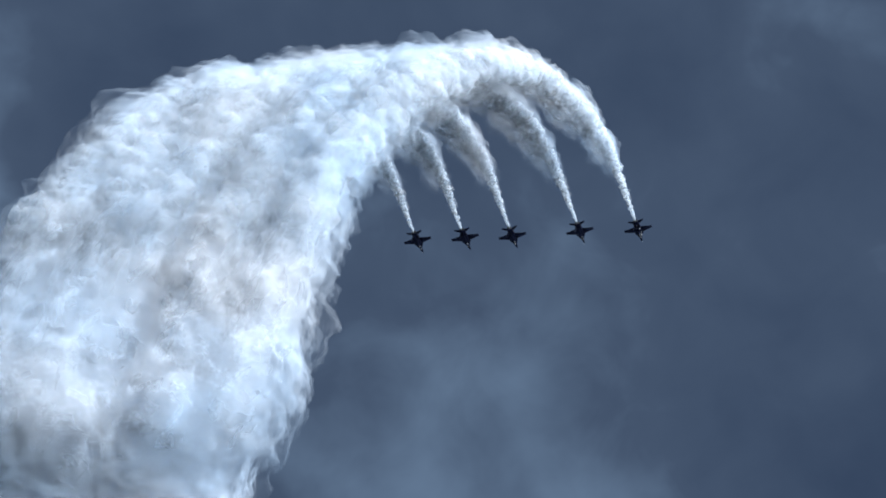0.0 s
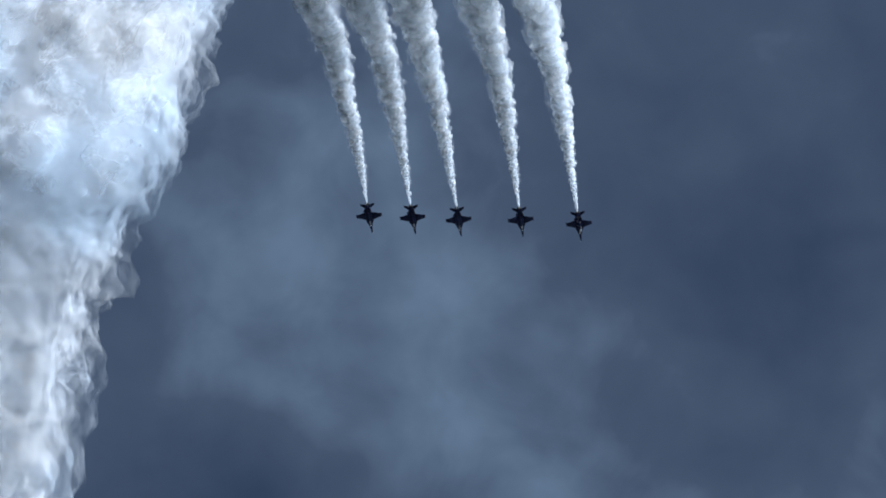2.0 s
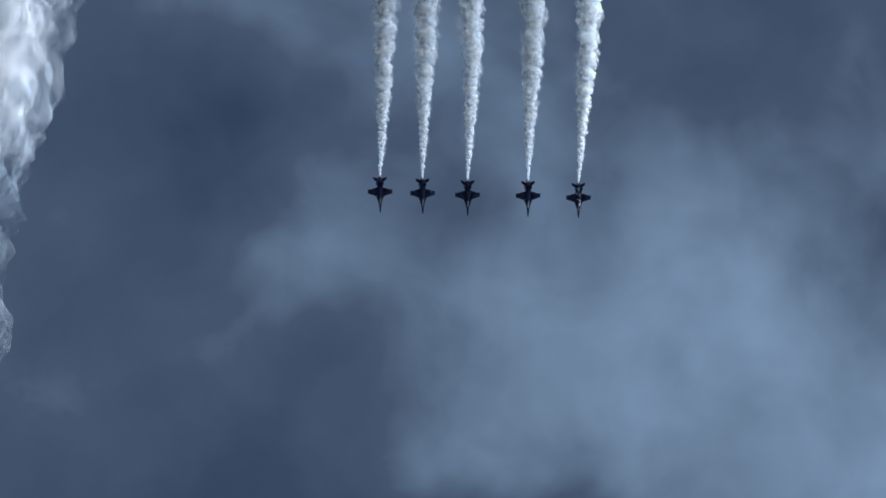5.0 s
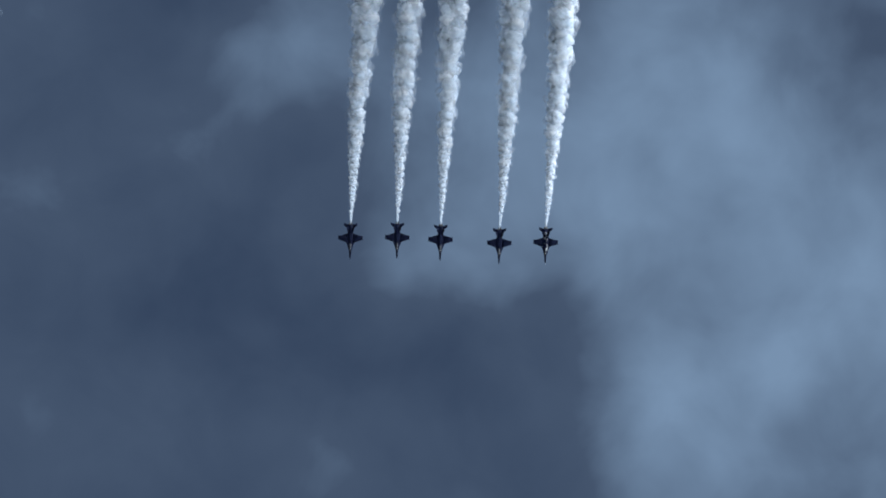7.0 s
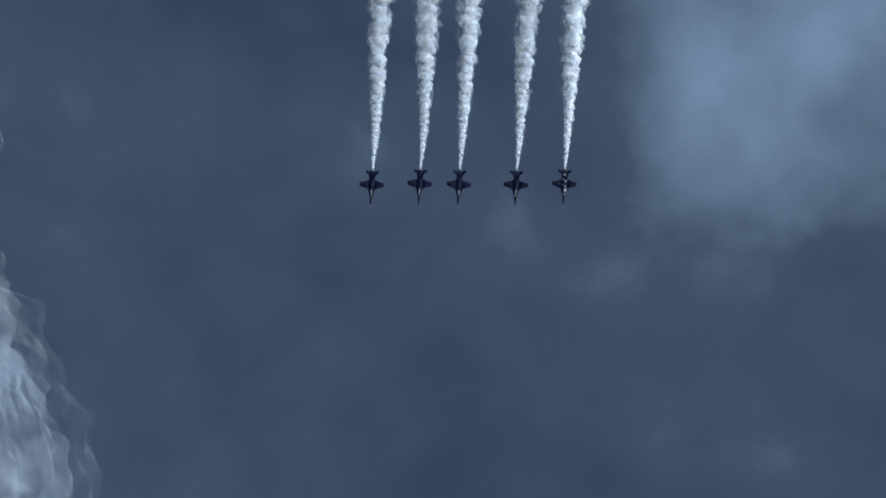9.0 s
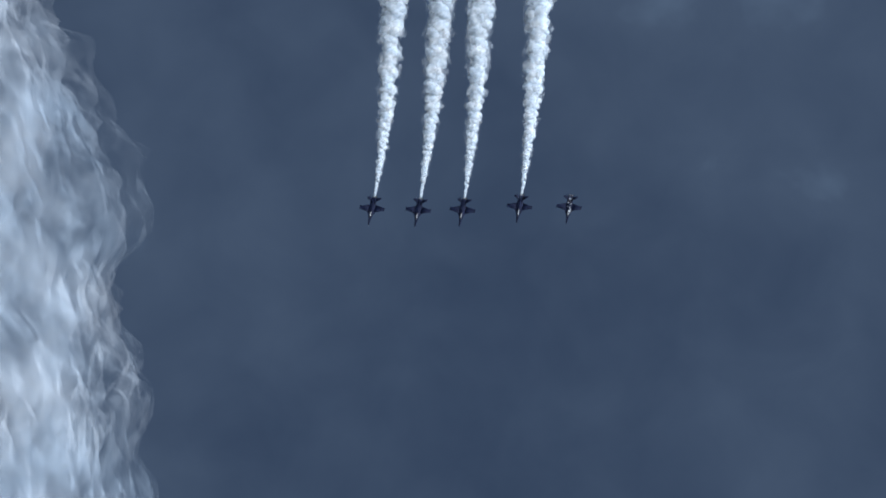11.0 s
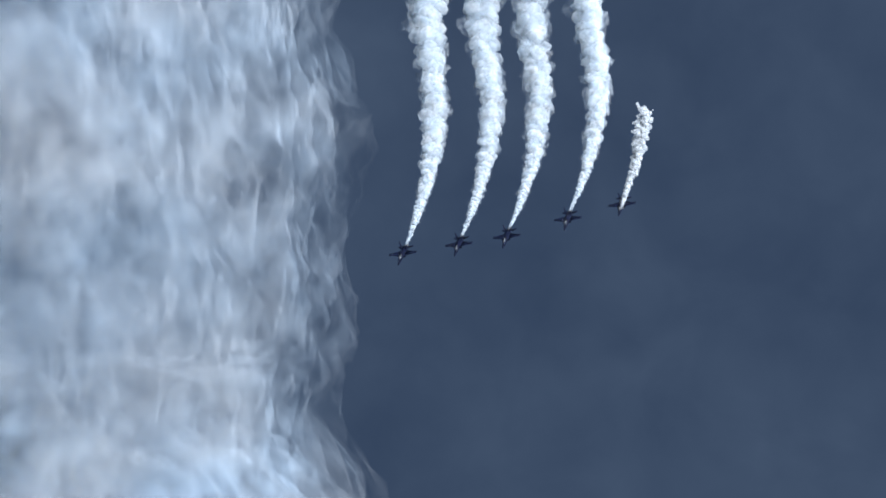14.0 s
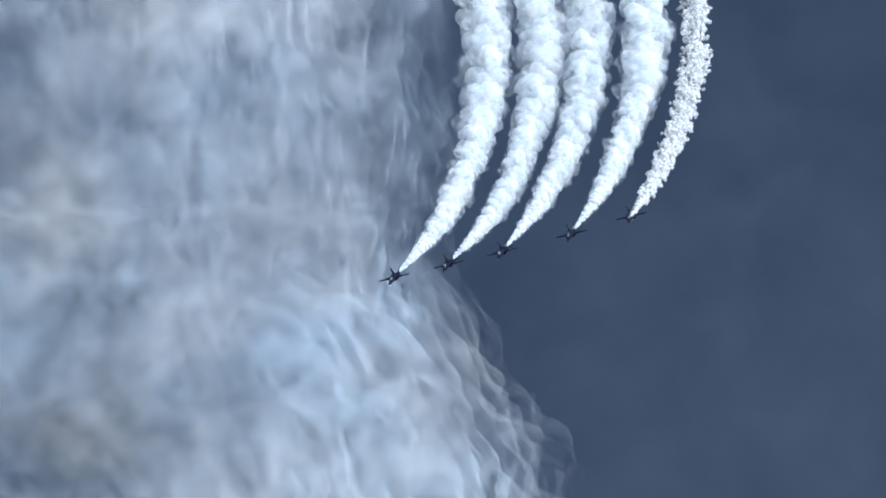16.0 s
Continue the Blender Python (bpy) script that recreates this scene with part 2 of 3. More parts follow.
# ---- the ways through the air ----
# way of each aircraft: seconds and place
WAYS = (
    ((-8, -184.7, 640.4, 851.5), (-6.6, -182.0, 640.6, 889.7), (-5.4, -169.9, 631.7, 947.6), (-4.3, -151.6, 617.6, 1007.5), (-3.3, -124.5, 608.2, 1063.5), (-2.4, -90.2, 613.9, 1109.8), (-1.6, -55.6, 637.3, 1139.2), (-0.8, -28.5, 674.4, 1153.5), (0, -11.4, 717.4, 1156.2), (0.5, -0.5, 754.1, 1177.1), (1, 9.4, 790.7, 1187.6), (1.5, 19.4, 826.3, 1190.5), (2, 27.6, 860.4, 1188.0), (3, 42.1, 922.6, 1173.2), (4, 50.9, 980.1, 1149.5), (5.2, 56.7, 1046.1, 1111.9), (6.3, 59.6, 1103.2, 1069.6), (7.5, 61.7, 1159.0, 1014.1), (8.7, 61.0, 1205.8, 946.6), (9.7, 55.3, 1235.7, 880.0), (10.8, 42.5, 1257.3, 794.9), (12, 16.3, 1265.4, 688.3), (13, -8.9, 1256.4, 594.8), (14, -35.3, 1229.2, 509.6), (15, -60.1, 1184.6, 441.6), (16, -80.8, 1127.1, 390.2)),
    ((-8, -163.4, 642.5, 854.3), (-6.6, -160.3, 641.5, 893.3), (-5.4, -147.9, 631.8, 951.2), (-4.3, -129.7, 616.5, 1011.3), (-3.3, -102.1, 606.6, 1066.8), (-2.4, -68.0, 612.5, 1112.2), (-1.6, -34.3, 635.5, 1141.0), (-0.8, -6.7, 672.9, 1154.7), (0, 10.4, 716.3, 1156.9), (0.5, 21.9, 754.0, 1177.0), (1, 32.2, 790.5, 1187.4), (1.5, 40.9, 826.2, 1190.1), (2, 49.1, 859.7, 1187.8), (3, 62.9, 922.1, 1172.6), (4, 71.6, 979.5, 1148.9), (5.2, 78.8, 1044.9, 1111.7), (6.3, 83.2, 1101.4, 1069.9), (7.5, 86.2, 1156.8, 1014.9), (8.7, 85.8, 1203.6, 947.4), (9.7, 79.3, 1234.2, 880.2), (10.8, 65.4, 1256.6, 794.5), (12, 41.5, 1265.1, 687.9), (13, 17.6, 1255.4, 596.7), (14, -10.2, 1228.1, 513.4), (15, -36.4, 1183.8, 446.4), (16, -59.1, 1126.7, 395.2)),
    ((-8, -143.0, 644.2, 856.6), (-6.6, -139.4, 642.1, 896.4), (-5.4, -126.7, 631.7, 954.3), (-4.3, -108.5, 615.1, 1014.6), (-3.3, -80.6, 604.8, 1069.7), (-2.4, -46.7, 611.0, 1114.1), (-1.6, -14.0, 633.6, 1142.5), (-0.8, 14.2, 671.2, 1155.6), (0, 32.1, 715.5, 1157.0), (0.5, 42.9, 753.4, 1176.8), (1, 53.4, 789.6, 1187.2), (1.5, 63.0, 824.9, 1190.0), (2, 71.8, 858.9, 1187.2), (3, 85.6, 921.0, 1172.0), (4, 95.4, 978.2, 1148.3), (5.2, 101.8, 1043.6, 1111.1), (6.3, 106.0, 1099.8, 1069.5), (7.5, 108.2, 1155.7, 1014.0), (8.7, 105.9, 1202.3, 947.0), (9.7, 100.3, 1232.9, 880.0), (10.8, 87.2, 1255.3, 794.4), (12, 64.8, 1263.5, 689.1), (13, 40.3, 1253.8, 598.9), (14, 11.4, 1226.8, 516.6), (15, -15.4, 1182.3, 451.6), (16, -37.2, 1126.0, 400.0)),
    ((-8, -113.5, 646.4, 859.4), (-6.6, -109.3, 642.5, 900.2), (-5.4, -96.3, 631.1, 958.2), (-4.3, -78.2, 612.9, 1018.7), (-3.3, -49.8, 602.0, 1073.2), (-2.4, -16.3, 608.5, 1116.3), (-1.6, 15.1, 630.7, 1144.1), (-0.8, 43.9, 668.6, 1156.4), (0, 62.9, 713.0, 1157.3), (0.5, 74.5, 751.3, 1176.6), (1, 85.1, 787.3, 1186.9), (1.5, 94.3, 822.6, 1189.6), (2, 102.4, 856.4, 1186.8), (3, 116.8, 918.0, 1171.7), (4, 125.8, 975.4, 1147.7), (5.2, 132.8, 1040.9, 1110.4), (6.3, 137.3, 1097.7, 1068.1), (7.5, 138.1, 1153.7, 1012.6), (8.7, 135.3, 1199.9, 946.4), (9.7, 129.3, 1230.1, 880.0), (10.8, 115.7, 1252.5, 795.2), (12, 92.6, 1259.5, 693.1), (13, 68.0, 1250.0, 604.4), (14, 38.8, 1223.3, 523.5), (15, 11.9, 1179.6, 458.5), (16, -9.3, 1124.3, 406.4)),
    ((-8, -86.7, 647.9, 861.4), (-6.6, -81.9, 642.5, 903.1), (-5.4, -68.7, 630.2, 961.2), (-4.3, -50.8, 610.5, 1021.9), (-3.3, -22.0, 599.1, 1075.7), (-2.4, 11.1, 605.9, 1117.8), (-1.6, 41.2, 627.8, 1145.0), (-0.8, 70.6, 665.9, 1156.6), (0, 89.5, 711.5, 1156.5), (0.5, 101.7, 750.7, 1174.9), (1, 112.6, 786.1, 1185.4), (1.5, 122.4, 821.2, 1187.9), (2, 131.1, 855.2, 1184.8), (3, 145.1, 916.4, 1169.8), (4, 153.0, 973.9, 1145.7), (5.2, 158.3, 1038.6, 1109.1), (6.3, 161.4, 1094.8, 1067.7), (7.5, 162.0, 1150.7, 1012.5), (8.7, 159.9, 1196.8, 946.4), (9.7, 154.2, 1227.6, 879.6), (10.8, 140.5, 1250.5, 794.4), (12, 116.0, 1256.8, 694.5), (13, 90.4, 1246.6, 608.4), (14, 63.1, 1219.9, 529.0), (15, 36.5, 1176.7, 464.9), (16, 15.1, 1121.9, 412.8)),
)
COLUMN = ((-82, 647, 924), (-88, 655, 906), (-103, 682, 890), (-110, 735, 861), (-135, 792, 840), (-158, 895, 817), (-165, 1001, 767), (-157, 1069, 763), (-127, 1146, 685), (-115, 1222, 610), (-120, 1278, 559), (-130, 1338, 516), (-139, 1374, 442), (-116, 1398, 440), (-84, 1437, 346))
TIMES = np.arange(-8, 16.001, 0.05)


def flown(rows):
    """A smooth way through the rows, at TIMES."""
    r = np.array(rows)
    t, p = r[:, 0], r[:, 1:]
    slope = np.gradient(p, t, axis=0)
    k = np.clip(np.searchsorted(t, TIMES, side="right") - 1, 0, len(t) - 2)
    h = (t[k + 1] - t[k])[:, None]
    u = ((TIMES - t[k])[:, None]) / h
    return (2 * u**3 - 3 * u**2 + 1) * p[k] + (u**3 - 2 * u**2 + u) * h * slope[k] + (3 * u**2 - 2 * u**3) * p[k + 1] + (u**3 - u**2) * h * slope[k + 1]


TRACKS = [flown(rows) for rows in WAYS]


def along(i, t):
    return Vector([np.interp(t, TIMES, TRACKS[i][:, k]) for k in range(3)])


# how the aircraft lie, against the line of sight: seconds, degrees by which the nose points to the viewer, nose's lean to the right, wing's fall to the right
LIE = np.array(((0, -57, 0.36, -0.10), (1.5, -44, 0.20, 0.01), (3.5, -24, 0.02, 0.03), (5, -12, 0.0, 0.02), (7, -2, -0.02, 0.02), (8.5, 6, -0.03, 0.0),
                (11, 40, -0.20, -0.02), (12.5, 50, -0.20, -0.08), (13.5, 57, -0.30, -0.18), (14.5, 64, -0.42, -0.27), (16, 72, -0.65, -0.29)))


def attitude(i, t):
    at = along(i, t)
    sight = (along(2, t) - EYE).normalized()
    right = sight.cross(Vector((0, 0, 1))).normalized()
    up = right.cross(sight)
    toward, lean, fall = [np.interp(t, LIE[:, 0], LIE[:, k]) for k in (1, 2, 3)]
    across = (right * lean - up).normalized()
    nose = across * math.cos(radians(toward)) - sight * math.sin(radians(toward))
    wing = -(right - up * fall)
    wing = (wing - nose * wing.dot(nose)).normalized()
    top = wing.cross(nose)
    m = Matrix((wing, nose, top)).transposed().to_4x4()
    m.translation = at
    return m


# ---- mesh helpers ----
def link(name, me, mat, parent, label=""):
    me.materials.append(mat)
    ob = new(name, me)
    ob.parent = parent
    return tagged(ob, label) if label else ob


def part(name, bm, mat, parent, label="", smooth=True):
    bmesh.ops.recalc_face_normals(bm, faces=bm.faces)
    me = bpy.data.meshes.new(name)
    bm.to_mesh(me)
    bm.free()
    if smooth:
        me.shade_smooth()
    return link(name, me, mat, parent, label)


def loft(rings, sides=16, square=2.0):
    """A closed body through oval sections (y, x, z, half width, half height)."""
    bm = bmesh.new()
    loops = []
    for y, x, z, a, b in rings:
        loop = []
        for k in range(sides):
            w = 2 * math.pi * k / sides
            c, s = math.cos(w), math.sin(w)
            loop.append(bm.verts.new((x + a * math.copysign(abs(c) ** (2 / square), c), y, z + b * math.copysign(abs(s) ** (2 / square), s))))
        loops.append(loop)
    for p, q in zip(loops, loops[1:]):
        for k in range(sides):
            bm.faces.new((p[k], p[(k + 1) % sides], q[(k + 1) % sides], q[k]))
    bm.faces.new(loops[0])
    bm.faces.new(loops[-1])
    return bm


def blade(outline, thick_root, thick_tip, place):
    """A thin wing: outline of (span, chord) points, thinner towards the tip, its rim sharpened."""
    bm = bmesh.new()
    span = max(abs(s) for s, c in outline)
    mid = sum(c for s, c in outline) / len(outline)
    tops, lows, rim = [], [], []
    for s, c in outline:
        th = (thick_root + (thick_tip - thick_root) * abs(s) / span) / 2
        inner = (s * 0.96, c + (mid - c) * 0.14)
        rim.append(bm.verts.new(place @ Vector((s, c, 0))))
        tops.append(bm.verts.new(place @ Vector((*inner, th))))
        lows.append(bm.verts.new(place @ Vector((*inner, -th))))
    n = len(outline)
    for k in range(n):
        j = (k + 1) % n
        bm.faces.new((rim[k], rim[j], tops[j], tops[k]))
        bm.faces.new((rim[j], rim[k], lows[k], lows[j]))
    bm.faces.new(tops)
    bm.faces.new(lows[::-1])
    return bm


def jet_aircraft():
    """A twin-engined, twin-finned fighter, nose along +y, its middle at the origin: 17 m long, 12.3 m across."""
    jet = new("jet_aircraft")
    tagged(jet, "dark navy blue twin-finned display jet in flight", "jet aircraft", "jets in line abreast")
    part("fuselage", loft([(-7.6, 0, 0.0, 0.95, 0.45), (-6.0, 0, 0.0, 1.35, 0.66), (-3.5, 0, 0.02, 1.55, 0.85), (-0.5, 0, 0.05, 1.5, 0.95), (1.6, 0, 0.10, 1.1, 0.92),
                           (3.4, 0, 0.12, 0.82, 0.82), (5.2, 0, 0.08, 0.68, 0.68), (6.4, 0, 0.02, 0.55, 0.55)], 20, 2.4), NAVY, jet)
    radome = part("radome", loft([(6.4, 0, 0.02, 0.55, 0.55), (7.4, 0, -0.03, 0.47, 0.47), (8.4, 0, -0.08, 0.34, 0.34), (9.1, 0, -0.10, 0.20, 0.20), (9.4, 0, -0.10, 0.06, 0.06)], 16), NAVY_DARK, jet, "dark pointed radome")
    canopy = part("canopy", loft([(1.0, 0, 0.85, 0.10, 0.10), (1.9, 0, 0.95, 0.36, 0.40), (3.2, 0, 0.98, 0.44, 0.52), (4.4, 0, 0.85, 0.40, 0.46), (5.5, 0, 0.62, 0.10, 0.10)], 14), GLASS, jet, "glossy tinted canopy")
    part("canopy_frame", loft([(4.26, 0, 0.86, 0.435, 0.50), (4.38, 0, 0.85, 0.425, 0.49)], 14), PALE_GREY, canopy, "pale canopy bow")
    part("pitot_probe", loft([(9.3, 0, -0.10, 0.05, 0.05), (9.9, 0, -0.10, 0.02, 0.02)], 6), PALE_GREY, radome)
    # the nose's glint, put in as a small glowing spot
    part("nose_glint", loft([(7.2, 0, -0.42, 0.03, 0.03), (7.35, 0, -0.42, 0.17, 0.15), (7.55, 0, -0.40, 0.17, 0.15), (7.62, 0, -0.39, 0.06, 0.05)], 10), GLINT, jet, "small glowing white spot for the glint on the nose")
    part("spine", loft([(-6.8, 0, 0.62, 0.12, 0.10), (-4.0, 0, 0.80, 0.34, 0.28), (-0.5, 0, 0.98, 0.42, 0.36), (1.6, 0, 1.02, 0.36, 0.34)], 12), NAVY, jet)
    for s in (-1, 1):
        wing = part("wing", blade([(1.3 * s, 1.50), (3.4 * s, 0.72), (6.0 * s, -0.10), (6.12 * s, -2.05), (4.0 * s, -2.35), (1.3 * s, -2.60)], 0.34, 0.10, pose(0, 0, 0.25, 0, 2 * s, 0)), NAVY, jet)
        part("wing_tip_rail", loft([(-2.3, 6.2 * s, 0.05, 0.05, 0.05), (-2.1, 6.2 * s, 0.05, 0.12, 0.11), (-0.2, 6.2 * s, 0.05, 0.12, 0.11), (0.25, 6.2 * s, 0.05, 0.03, 0.03)], 8), NAVY_DARK, wing)
        part("wing_flap", blade([(1.4 * s, -2.48), (4.0 * s, -2.02), (4.0 * s, -2.55), (1.4 * s, -3.15)], 0.16, 0.08, pose(0, 0, 0.22, 0, 2 * s, 0)), NAVY_DARK, wing)
        part("leading_edge_extension", blade([(0.6 * s, 5.0), (0.95 * s, 4.5), (1.25 * s, 3.2), (2.05 * s, 1.35), (0.9 * s, 1.0), (0.6 * s, 1.4)], 0.16, 0.06, pose(0, 0, 0.42)), NAVY, jet)
        part("air_intake", loft([(-2.5, 1.15 * s, -0.25, 0.50, 0.55), (-0.5, 1.28 * s, -0.26, 0.52, 0.58), (1.5, 1.33 * s, -0.22, 0.46, 0.55), (1.52, 1.33 * s, -0.22, 0.38, 0.46), (1.0, 1.30 * s, -0.22, 0.34, 0.42)], 12, 3.0), NAVY_DARK, jet)
        part("stabilator", blade([(1.0 * s, -5.2), (3.45 * s, -7.1), (3.5 * s, -8.3), (1.0 * s, -7.5)], 0.18, 0.07, pose(0, 0, -0.05, 0, 3 * s, 0)), NAVY, jet)
        fin = part("tail_fin", blade([(0.0, -2.9), (2.9, -5.3), (2.9, -6.5), (0.0, -6.2)], 0.20, 0.08, pose(0.95 * s, 0, 0.5) @ Matrix.Rotation(radians(20 * s), 4, "Y") @ Matrix.Rotation(radians(-90), 4, "Y")), NAVY, jet)
        fin_band = blade([(2.55, -5.05), (2.98, -5.36), (2.98, -6.55), (2.55, -6.48)], 0.13, 0.11, pose(0.95 * s, 0, 0.5) @ Matrix.Rotation(radians(20 * s), 4, "Y") @ Matrix.Rotation(radians(-90), 4, "Y"))
        part("fin_cap", fin_band, NAVY_DARK, fin)
        part("exhaust_nozzle", loft([(-7.4, 0.55 * s, 0.0, 0.50, 0.46), (-8.1, 0.52 * s, 0.0, 0.42, 0.40), (-8.55, 0.52 * s, 0.0, 0.34, 0.33), (-8.5, 0.52 * s, 0.0, 0.30, 0.29), (-7.9, 0.52 * s, 0.0, 0.26, 0.25)], 14), METAL, jet, "burnt metal exhaust nozzle")
    for o in jet.children_recursive:
        o.data.transform(Matrix.Diagonal((1, 1.07, 1, 1)))
    return jet


# ---- smoke ----
def field(p, size, seed, octaves=((1, 0.55), (2.1, 0.3), (4.3, 0.17))):
    """A cheap smooth noise about -1 to 1."""
    g = np.random.default_rng(seed)
    total = np.zeros(len(p))
    for octave, gain in octaves:
        for k in range(5):
            d = g.normal(size=3)
            d *= octave / np.linalg.norm(d)
            total += gain * 0.62 * np.sin(p @ d * (2 * math.pi / size) + g.uniform(0, 6.28))
    return total


def ball(level):
    bm = bmesh.new()
    bmesh.ops.create_icosphere(bm, subdivisions=level, radius=1)
    v = np.array([x.co[:] for x in bm.verts])
    f = np.array([[x.index for x in y.verts] for y in bm.faces])
    bm.free()
    return v, f


BALLS = {k: ball(k) for k in (1, 2, 3)}


def mesh_of(name, verts, tris, smooth):
    me = bpy.data.meshes.new(name)
    n, k = len(verts), len(tris)
    me.vertices.add(n)
    me.vertices.foreach_set("co", np.ascontiguousarray(verts, dtype=np.float32).ravel())
    me.loops.add(3 * k)
    me.loops.foreach_set("vertex_index", np.ascontiguousarray(tris, dtype=np.int32).ravel())
    me.polygons.add(k)
    me.polygons.foreach_set("loop_start", np.arange(0, 3 * k, 3, dtype=np.int32))
    me.update(calc_edges=True)
    if smooth:
        me.shade_smooth()
    return me


def billows(centres, radii, level, rough, seed):
    """Lumpy balls of smoke."""
    bv, bf = BALLS[level]
    n, m = len(centres), len(bv)
    v = bv[None] * radii[:, None, None]
    v = (centres[:, None] + v).reshape(-1, 3)
    out = np.tile(bv, (n, 1))
    r = np.repeat(radii, m)
    size = float(np.mean(radii))
    v = v + out * (r * rough * field(v, size * 1.9, seed))[:, None]
    f = (bf[None] + (np.arange(n) * m)[:, None, None]).reshape(-1, 3)
    return v, f


def width_at(s):
    return float(np.interp(s, (0, 15, 60, 120, 300), (0.5, 1.7, 4.6, 7.2, 16.5)))


def trail_pieces():
    """Pieces of a trail, from the nozzle back: distance behind it and a mesh, its way along +y."""
    g = np.random.default_rng(7)
    pieces, s = [], 0.0
    while s < 262:
        step = 2.2 + 0.042 * s
        r = width_at(s + step / 2)
        n = 8 if r < 1 else 13
        a, y = g.uniform(0, 2 * math.pi, n), g.uniform(-0.62, 0.62, n) * step
        off = r * np.sqrt(g.uniform(0.0, 1.0, n)) * 0.68
        c = np.stack((np.cos(a) * off, y, np.sin(a) * off), 1)
        rad = r * g.uniform(0.34, 0.55, n)
        c[:2, (0, 2)] *= 0.2
        rad[:2] = min(r * 0.62, step * 0.6) if r > 1 else r * 0.8
        v, f = billows(c, rad, 2, 0.12 if r < 1.6 else 0.24, len(pieces))
        if r < 1.2:
            v[:, 1] *= 1.35
        me = mesh_of("puff", v, f, True)
        me.materials.append(FRESH)
        a, y = g.uniform(0, 2 * math.pi, n), g.uniform(-0.65, 0.65, n) * step
        off = r * np.sqrt(g.uniform(0.1, 1.0, n)) * 0.82
        c = np.stack((np.cos(a) * off, y, np.sin(a) * off), 1)
        v, f = billows(c, r * g.uniform(0.34, 0.62, n), 2, 0.35, len(pieces) + 50)
        haze = mesh_of("wisps", v, f, True)
        haze.materials.append(WISP)
        pieces.append((s + step / 2, me, haze))
        s += step
    return pieces


def drift(z):
    """The wind across, in metres a second, at the height z."""
    return float(np.interp(z, (400, 500, 650, 800, 1035, 1150), (1, -5, -19, -9, 0.0, 3)))


def age_at(t, s, d, k):
    """Seconds since the aircraft was s metres back along its way."""
    ages = t - np.append(TIMES[k], t)[::-1]
    return float(np.interp(s, d, ages[len(ages) - len(d):] if len(ages) > len(d) else ages))


def behind(i, t, s):
    """The pose on the way of aircraft i, s metres behind its nozzles at t seconds."""
    k = TIMES <= t + 1e-6
    p = np.vstack((TRACKS[i][k], np.array(along(i, t))[None]))[::-1]
    p = p[np.concatenate(([True], np.linalg.norm(np.diff(p, axis=0), axis=1) > 1e-4))]
    d = np.concatenate(([0], np.cumsum(np.linalg.norm(np.diff(p, axis=0), axis=1))))
    s += 8.6
    a = Vector([np.interp(s, d, p[:, q]) for q in range(3)])
    age = age_at(t, s, d, k)
    a.x += drift(a.z) * age * min(1.05, 0.4 + age / 2)
    b = Vector([np.interp(s + 4, d, p[:, q]) for q in range(3)])
    c = Vector([np.interp(max(s - 4, 0), d, p[:, q]) for q in range(3)])
    if s < 20:
        # close to the aircraft the smoke leaves along its body
        m = attitude(i, t)
        own = m @ Vector((0, -s, 0))
        w = (20 - s) / 12
        a = a.lerp(own, max(0, min(1, w)))
    y = (c - b).normalized()
    x = y.cross(Vector((0, 0, 1))).normalized()
    m = Matrix((x, y, x.cross(y))).transposed().to_4x4()
    m.translation = a
    return m


def spine_of_bank(i):
    """The line of the old smoke of aircraft i, from the top of the loop down to where the climb began."""
    share = (0, 0.22, 0.43, 0.73, 1)[i]
    first = [along(i, t) for t in np.arange(-0.5, -6.7, -0.3)]
    rest = [Vector(p) + Vector((-(95 + 6 * k) * (1 - share), 0, 0)) for k, p in enumerate(COLUMN[1:])]
    p = np.array([v[:] for v in first + rest])
    d = np.concatenate(([0], np.cumsum(np.linalg.norm(np.diff(p, axis=0), axis=1))))
    s = np.arange(0, d[-1], 4.0)
    return s, np.stack([np.interp(s, d, p[:, q]) for q in range(3)], 1)


# half width of a bank, and how much each of its veils hides, by metres back from the top of the loop
BANK_REACH = ((0, 30, 60, 150, 350, 600, 1000, 1500), (4, 7, 9, 13.5, 21.5, 32, 46, 60))
BANK_DENSE = ((0, 15, 200, 380, 600, 800, 950, 1200), (0.0, 0.25, 0.25, 0.17, 0.085, 0.042, 0.048, 0.050))
# veils of a bank, from its core out: share of the half width, share of the density
VEILS = ((0.36, 1.0), (0.58, 1.0), (0.72, 0.85), (0.84, 0.65), (0.95, 0.48), (1.06, 0.32), (1.18, 0.18))


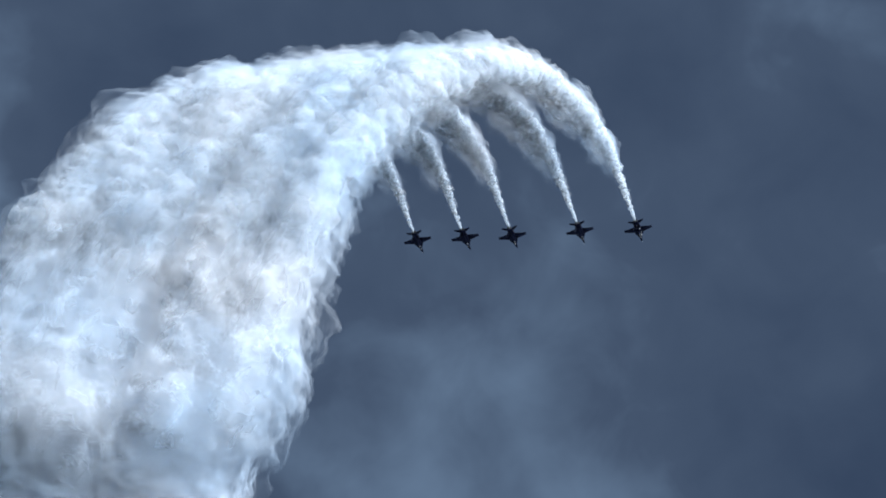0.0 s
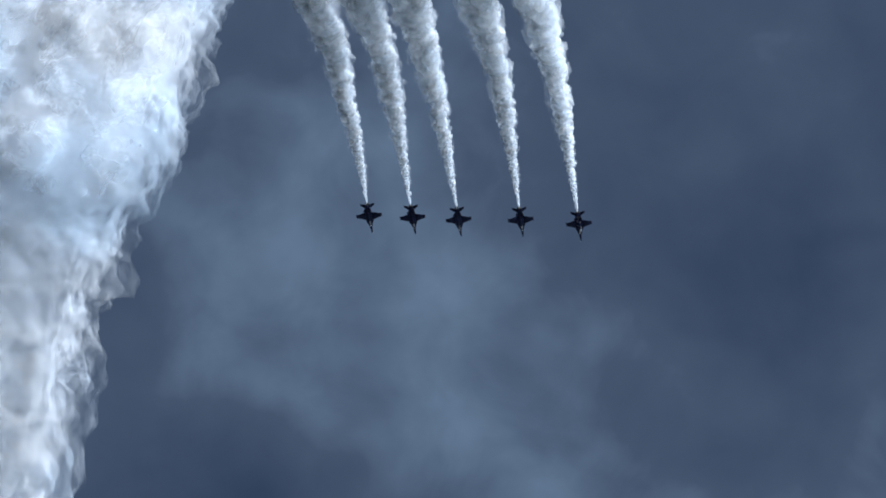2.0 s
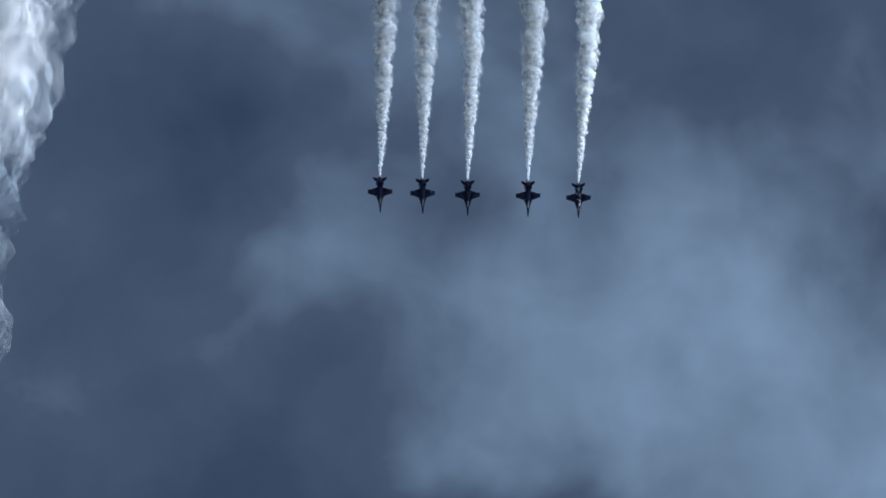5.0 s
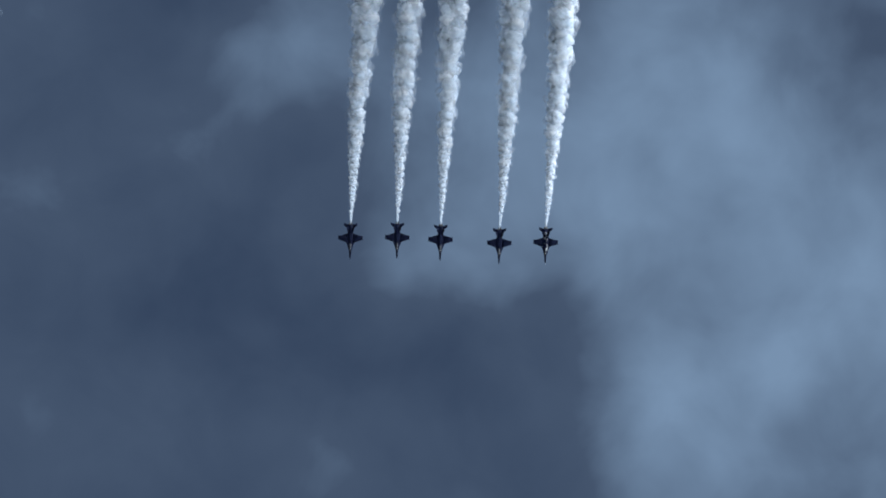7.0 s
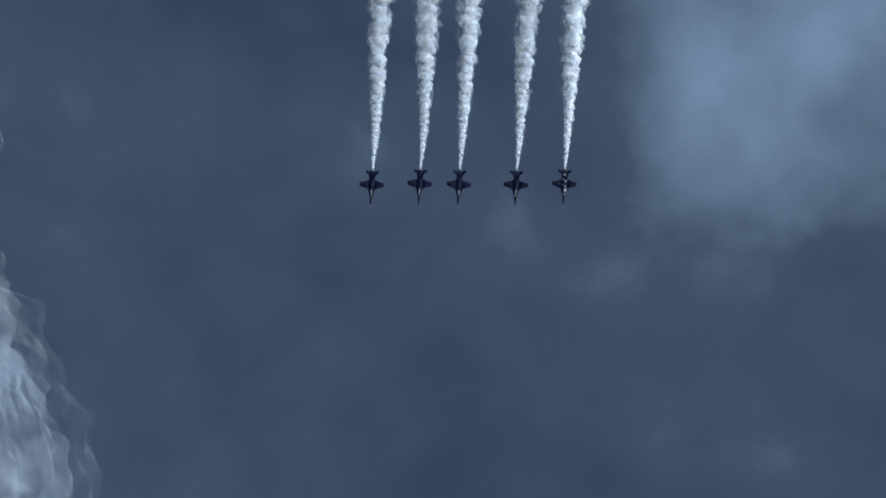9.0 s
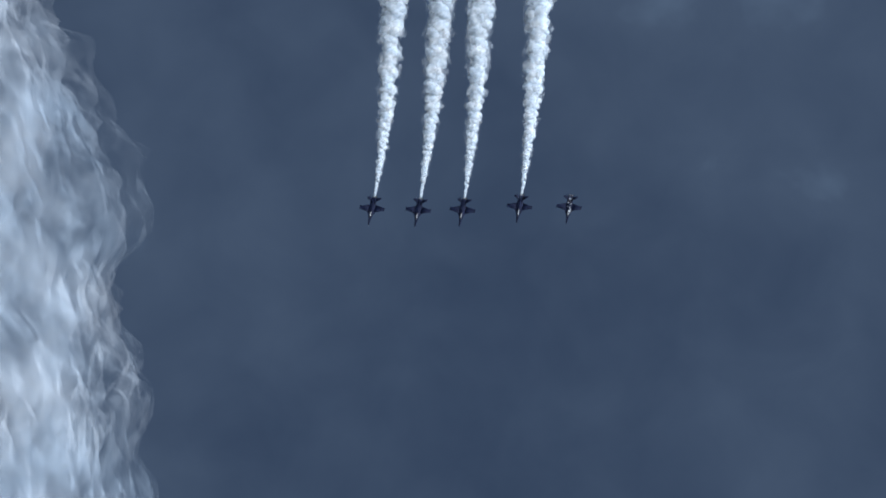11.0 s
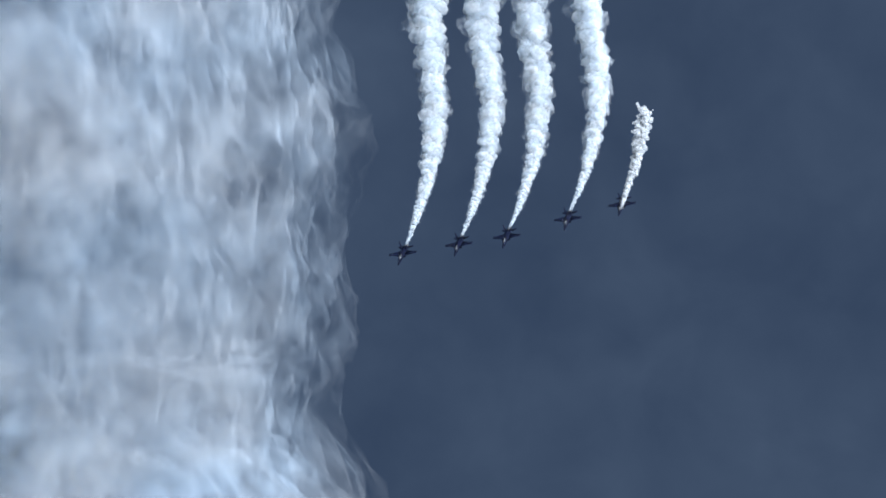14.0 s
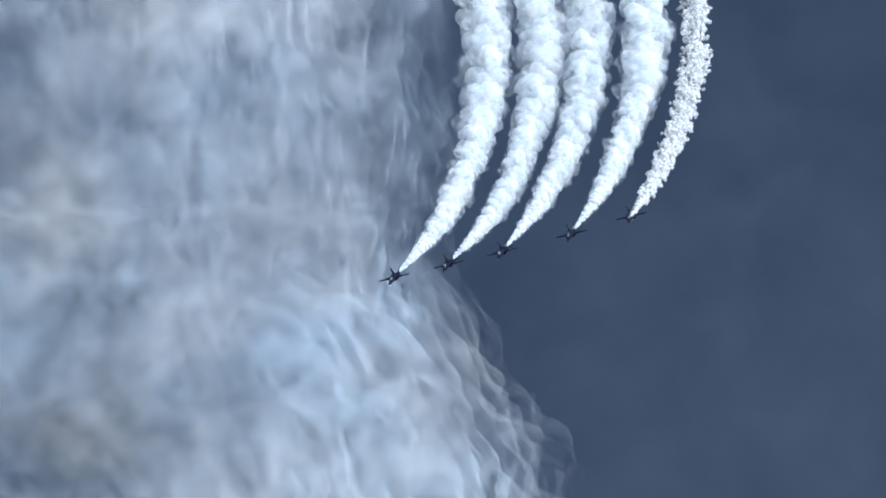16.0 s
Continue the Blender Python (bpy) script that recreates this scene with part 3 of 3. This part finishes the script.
def smoke_bank(i):
    """Old smoke that hangs in the air where aircraft i climbed and went over the top: thin billowing veils, one within another."""
    s, line = spine_of_bank(i)
    for _ in range(6):
        line[1:-1] = (line[:-2] + 2 * line[1:-1] + line[2:]) / 4
    r = np.interp(s, *BANK_REACH)
    bank = tagged(new("smoke_bank"), "broad drifting bank of old white smoke left by the climb", "smoke", "banks of old smoke", "stuff")
    u = np.cumsum(4.0 / r)
    rings, sides = int(u[-1] / 0.09), 44
    at = np.linspace(u[0], u[-1], rings)
    mid = np.stack([np.interp(at, u, line[:, q]) for q in range(3)], 1)
    r, back = np.interp(at, u, r), np.interp(at, u, s)
    way = np.gradient(mid, axis=0)
    way /= np.linalg.norm(way, axis=1)[:, None]
    one = np.cross(way, (0.0, 0.3, 1.0))
    one /= np.linalg.norm(one, axis=1)[:, None]
    two = np.cross(way, one)
    w = np.arange(sides) * 2 * math.pi / sides
    out = (one[:, None] * np.cos(w)[None, :, None] + two[:, None] * np.sin(w)[None, :, None]).reshape(-1, 3)
    lie = np.stack((np.repeat(at, sides), np.tile(np.cos(w), rings), np.tile(np.sin(w), rings)), 1)
    k = np.arange(rings - 1)[:, None] * sides + np.arange(sides)[None]
    j = np.arange(rings - 1)[:, None] * sides + (np.arange(sides) + 1)[None] % sides
    tris = np.concatenate((np.stack((k, j, j + sides), -1).reshape(-1, 3), np.stack((k, j + sides, k + sides), -1).reshape(-1, 3)))
    wave = 0.16 * field(lie, 3.4, 40 + i)
    for n, (share, dense) in enumerate(VEILS):
        swell = share * (1 + wave + 0.15 * field(lie, 1.3, 60 + 9 * i + n) + 0.07 * field(lie, 0.6, 160 + 9 * i + n))
        me = mesh_of("veil", np.repeat(mid, sides, 0) + out * (np.repeat(r, sides) * swell)[:, None], tris, True)
        thick = np.repeat(dense * np.interp(back, *BANK_DENSE), sides)
        me.attributes.new("thick", "FLOAT", "POINT").data.foreach_set("value", thick.astype(np.float32))
        torn = np.repeat(np.interp(back, (250, 600), (0.5, 0.76 + 0.04 * n)), sides)
        me.attributes.new("torn", "FLOAT", "POINT").data.foreach_set("value", torn.astype(np.float32))
        flow = np.stack((lie[:, 0] * np.repeat(np.interp(back, (300, 700), (0.5, 1.0)), sides) + 7 * i, lie[:, 1] * swell, lie[:, 2] * swell), 1)
        me.attributes.new("flow", "FLOAT_VECTOR", "POINT").data.foreach_set("vector", flow.astype(np.float32).ravel())
        link("veil", me, OLD, bank)
    return bank


STEPS = [0.5 * k for k in range(33)]
SMOKE_OFF, SMOKE_ON = 9.4, 13.35
jets = [jet_aircraft()]
jets += [copy_thing(jets[0], Matrix()) for _ in range(4)]
for i in range(5):
    smoke_bank(i)
trails = []
PIECES = trail_pieces()
for i in range(5):
    trail = tagged(new("smoke_trail"), "bright white smoke trail behind a display jet", "smoke trail", "smoke trails", "stuff")
    made = []
    for s, me, haze in PIECES:
        puff = new("puff", me)
        puff.parent = trail
        wisps = new("wisps", haze)
        wisps.parent = puff
        made.append((s, puff))
    trails.append(made)


def late_puffs():
    """Small rolls of smoke that the outermost aircraft lets out when its smoke comes on again."""
    g = np.random.default_rng(31)
    trail = tagged(new("smoke_trail"), "short white smoke trail just switched on again", "smoke trail", "smoke trails", "stuff")
    meshes = []
    for k in range(6):
        c = np.stack((g.normal(0, 0.3, 10), g.uniform(0.8, 4.4, 10) * g.choice((-1, 1), 10), g.normal(0, 0.3, 10)), 1)
        v, f = billows(c, g.uniform(0.45, 0.95, 10), 1, 0.25, 60 + k)
        me = mesh_of("roll", v, f, True)
        me.materials.append(ROLL)
        meshes.append(me)
    made = []
    for k in range(800):
        roll = new("roll", meshes[k % 6])
        roll.parent = trail
        made.append((SMOKE_ON + (16.0 - SMOKE_ON) * k / 800, g.uniform(0, 2 * math.pi), g.uniform(-1, 1, 3), g.uniform(20, 75), roll))
    return made


LATE = late_puffs()


def motions():
    for i, jet in enumerate(jets):
        walk(jet, [(t, attitude(i, t)) for t in STEPS])
    spins = np.random.default_rng(3).uniform(0, 360, (5, len(PIECES)))
    for i, made in enumerate(trails):
        for k, (s, puff) in enumerate(made):
            turn = Matrix.Rotation(radians(spins[i][k]), 4, "Y")
            stop = SMOKE_OFF if i == 4 else 99
            times = sorted({min(t, stop) for t in STEPS})
            rows = [(t, behind(i, t, s) @ turn) for t in times]
            if stop < 16:
                rows.append((16.0, rows[-1][1]))
            walk(puff, rows)
    inside = pose(0, -1.5, 0.08)
    for out_at, spin, jog, tumble, roll in LATE:
        rows = [(t, attitude(4, t) @ inside) for t in STEPS if t < out_at]
        rows.append((out_at, attitude(4, out_at) @ inside))
        base = attitude(4, out_at) @ pose(0, -9.0, 0)
        axis = Vector((math.cos(spin), 0, math.sin(spin)))
        for age, share, spread in ((0.12, 0.2, 0.4), (0.5, 0.6, 1.7), (1.1, 0.9, 3.1), (2.7, 1.0, 5.0)):
            m = base @ Matrix.Translation(Vector(jog) * spread) @ Matrix.Rotation(radians(tumble * share), 4, axis)
            m.translation.x += drift(m.translation.z) * age * min(1.05, 0.4 + age / 2)
            rows.append((out_at + age, m))
        walk(roll, rows)


motions()
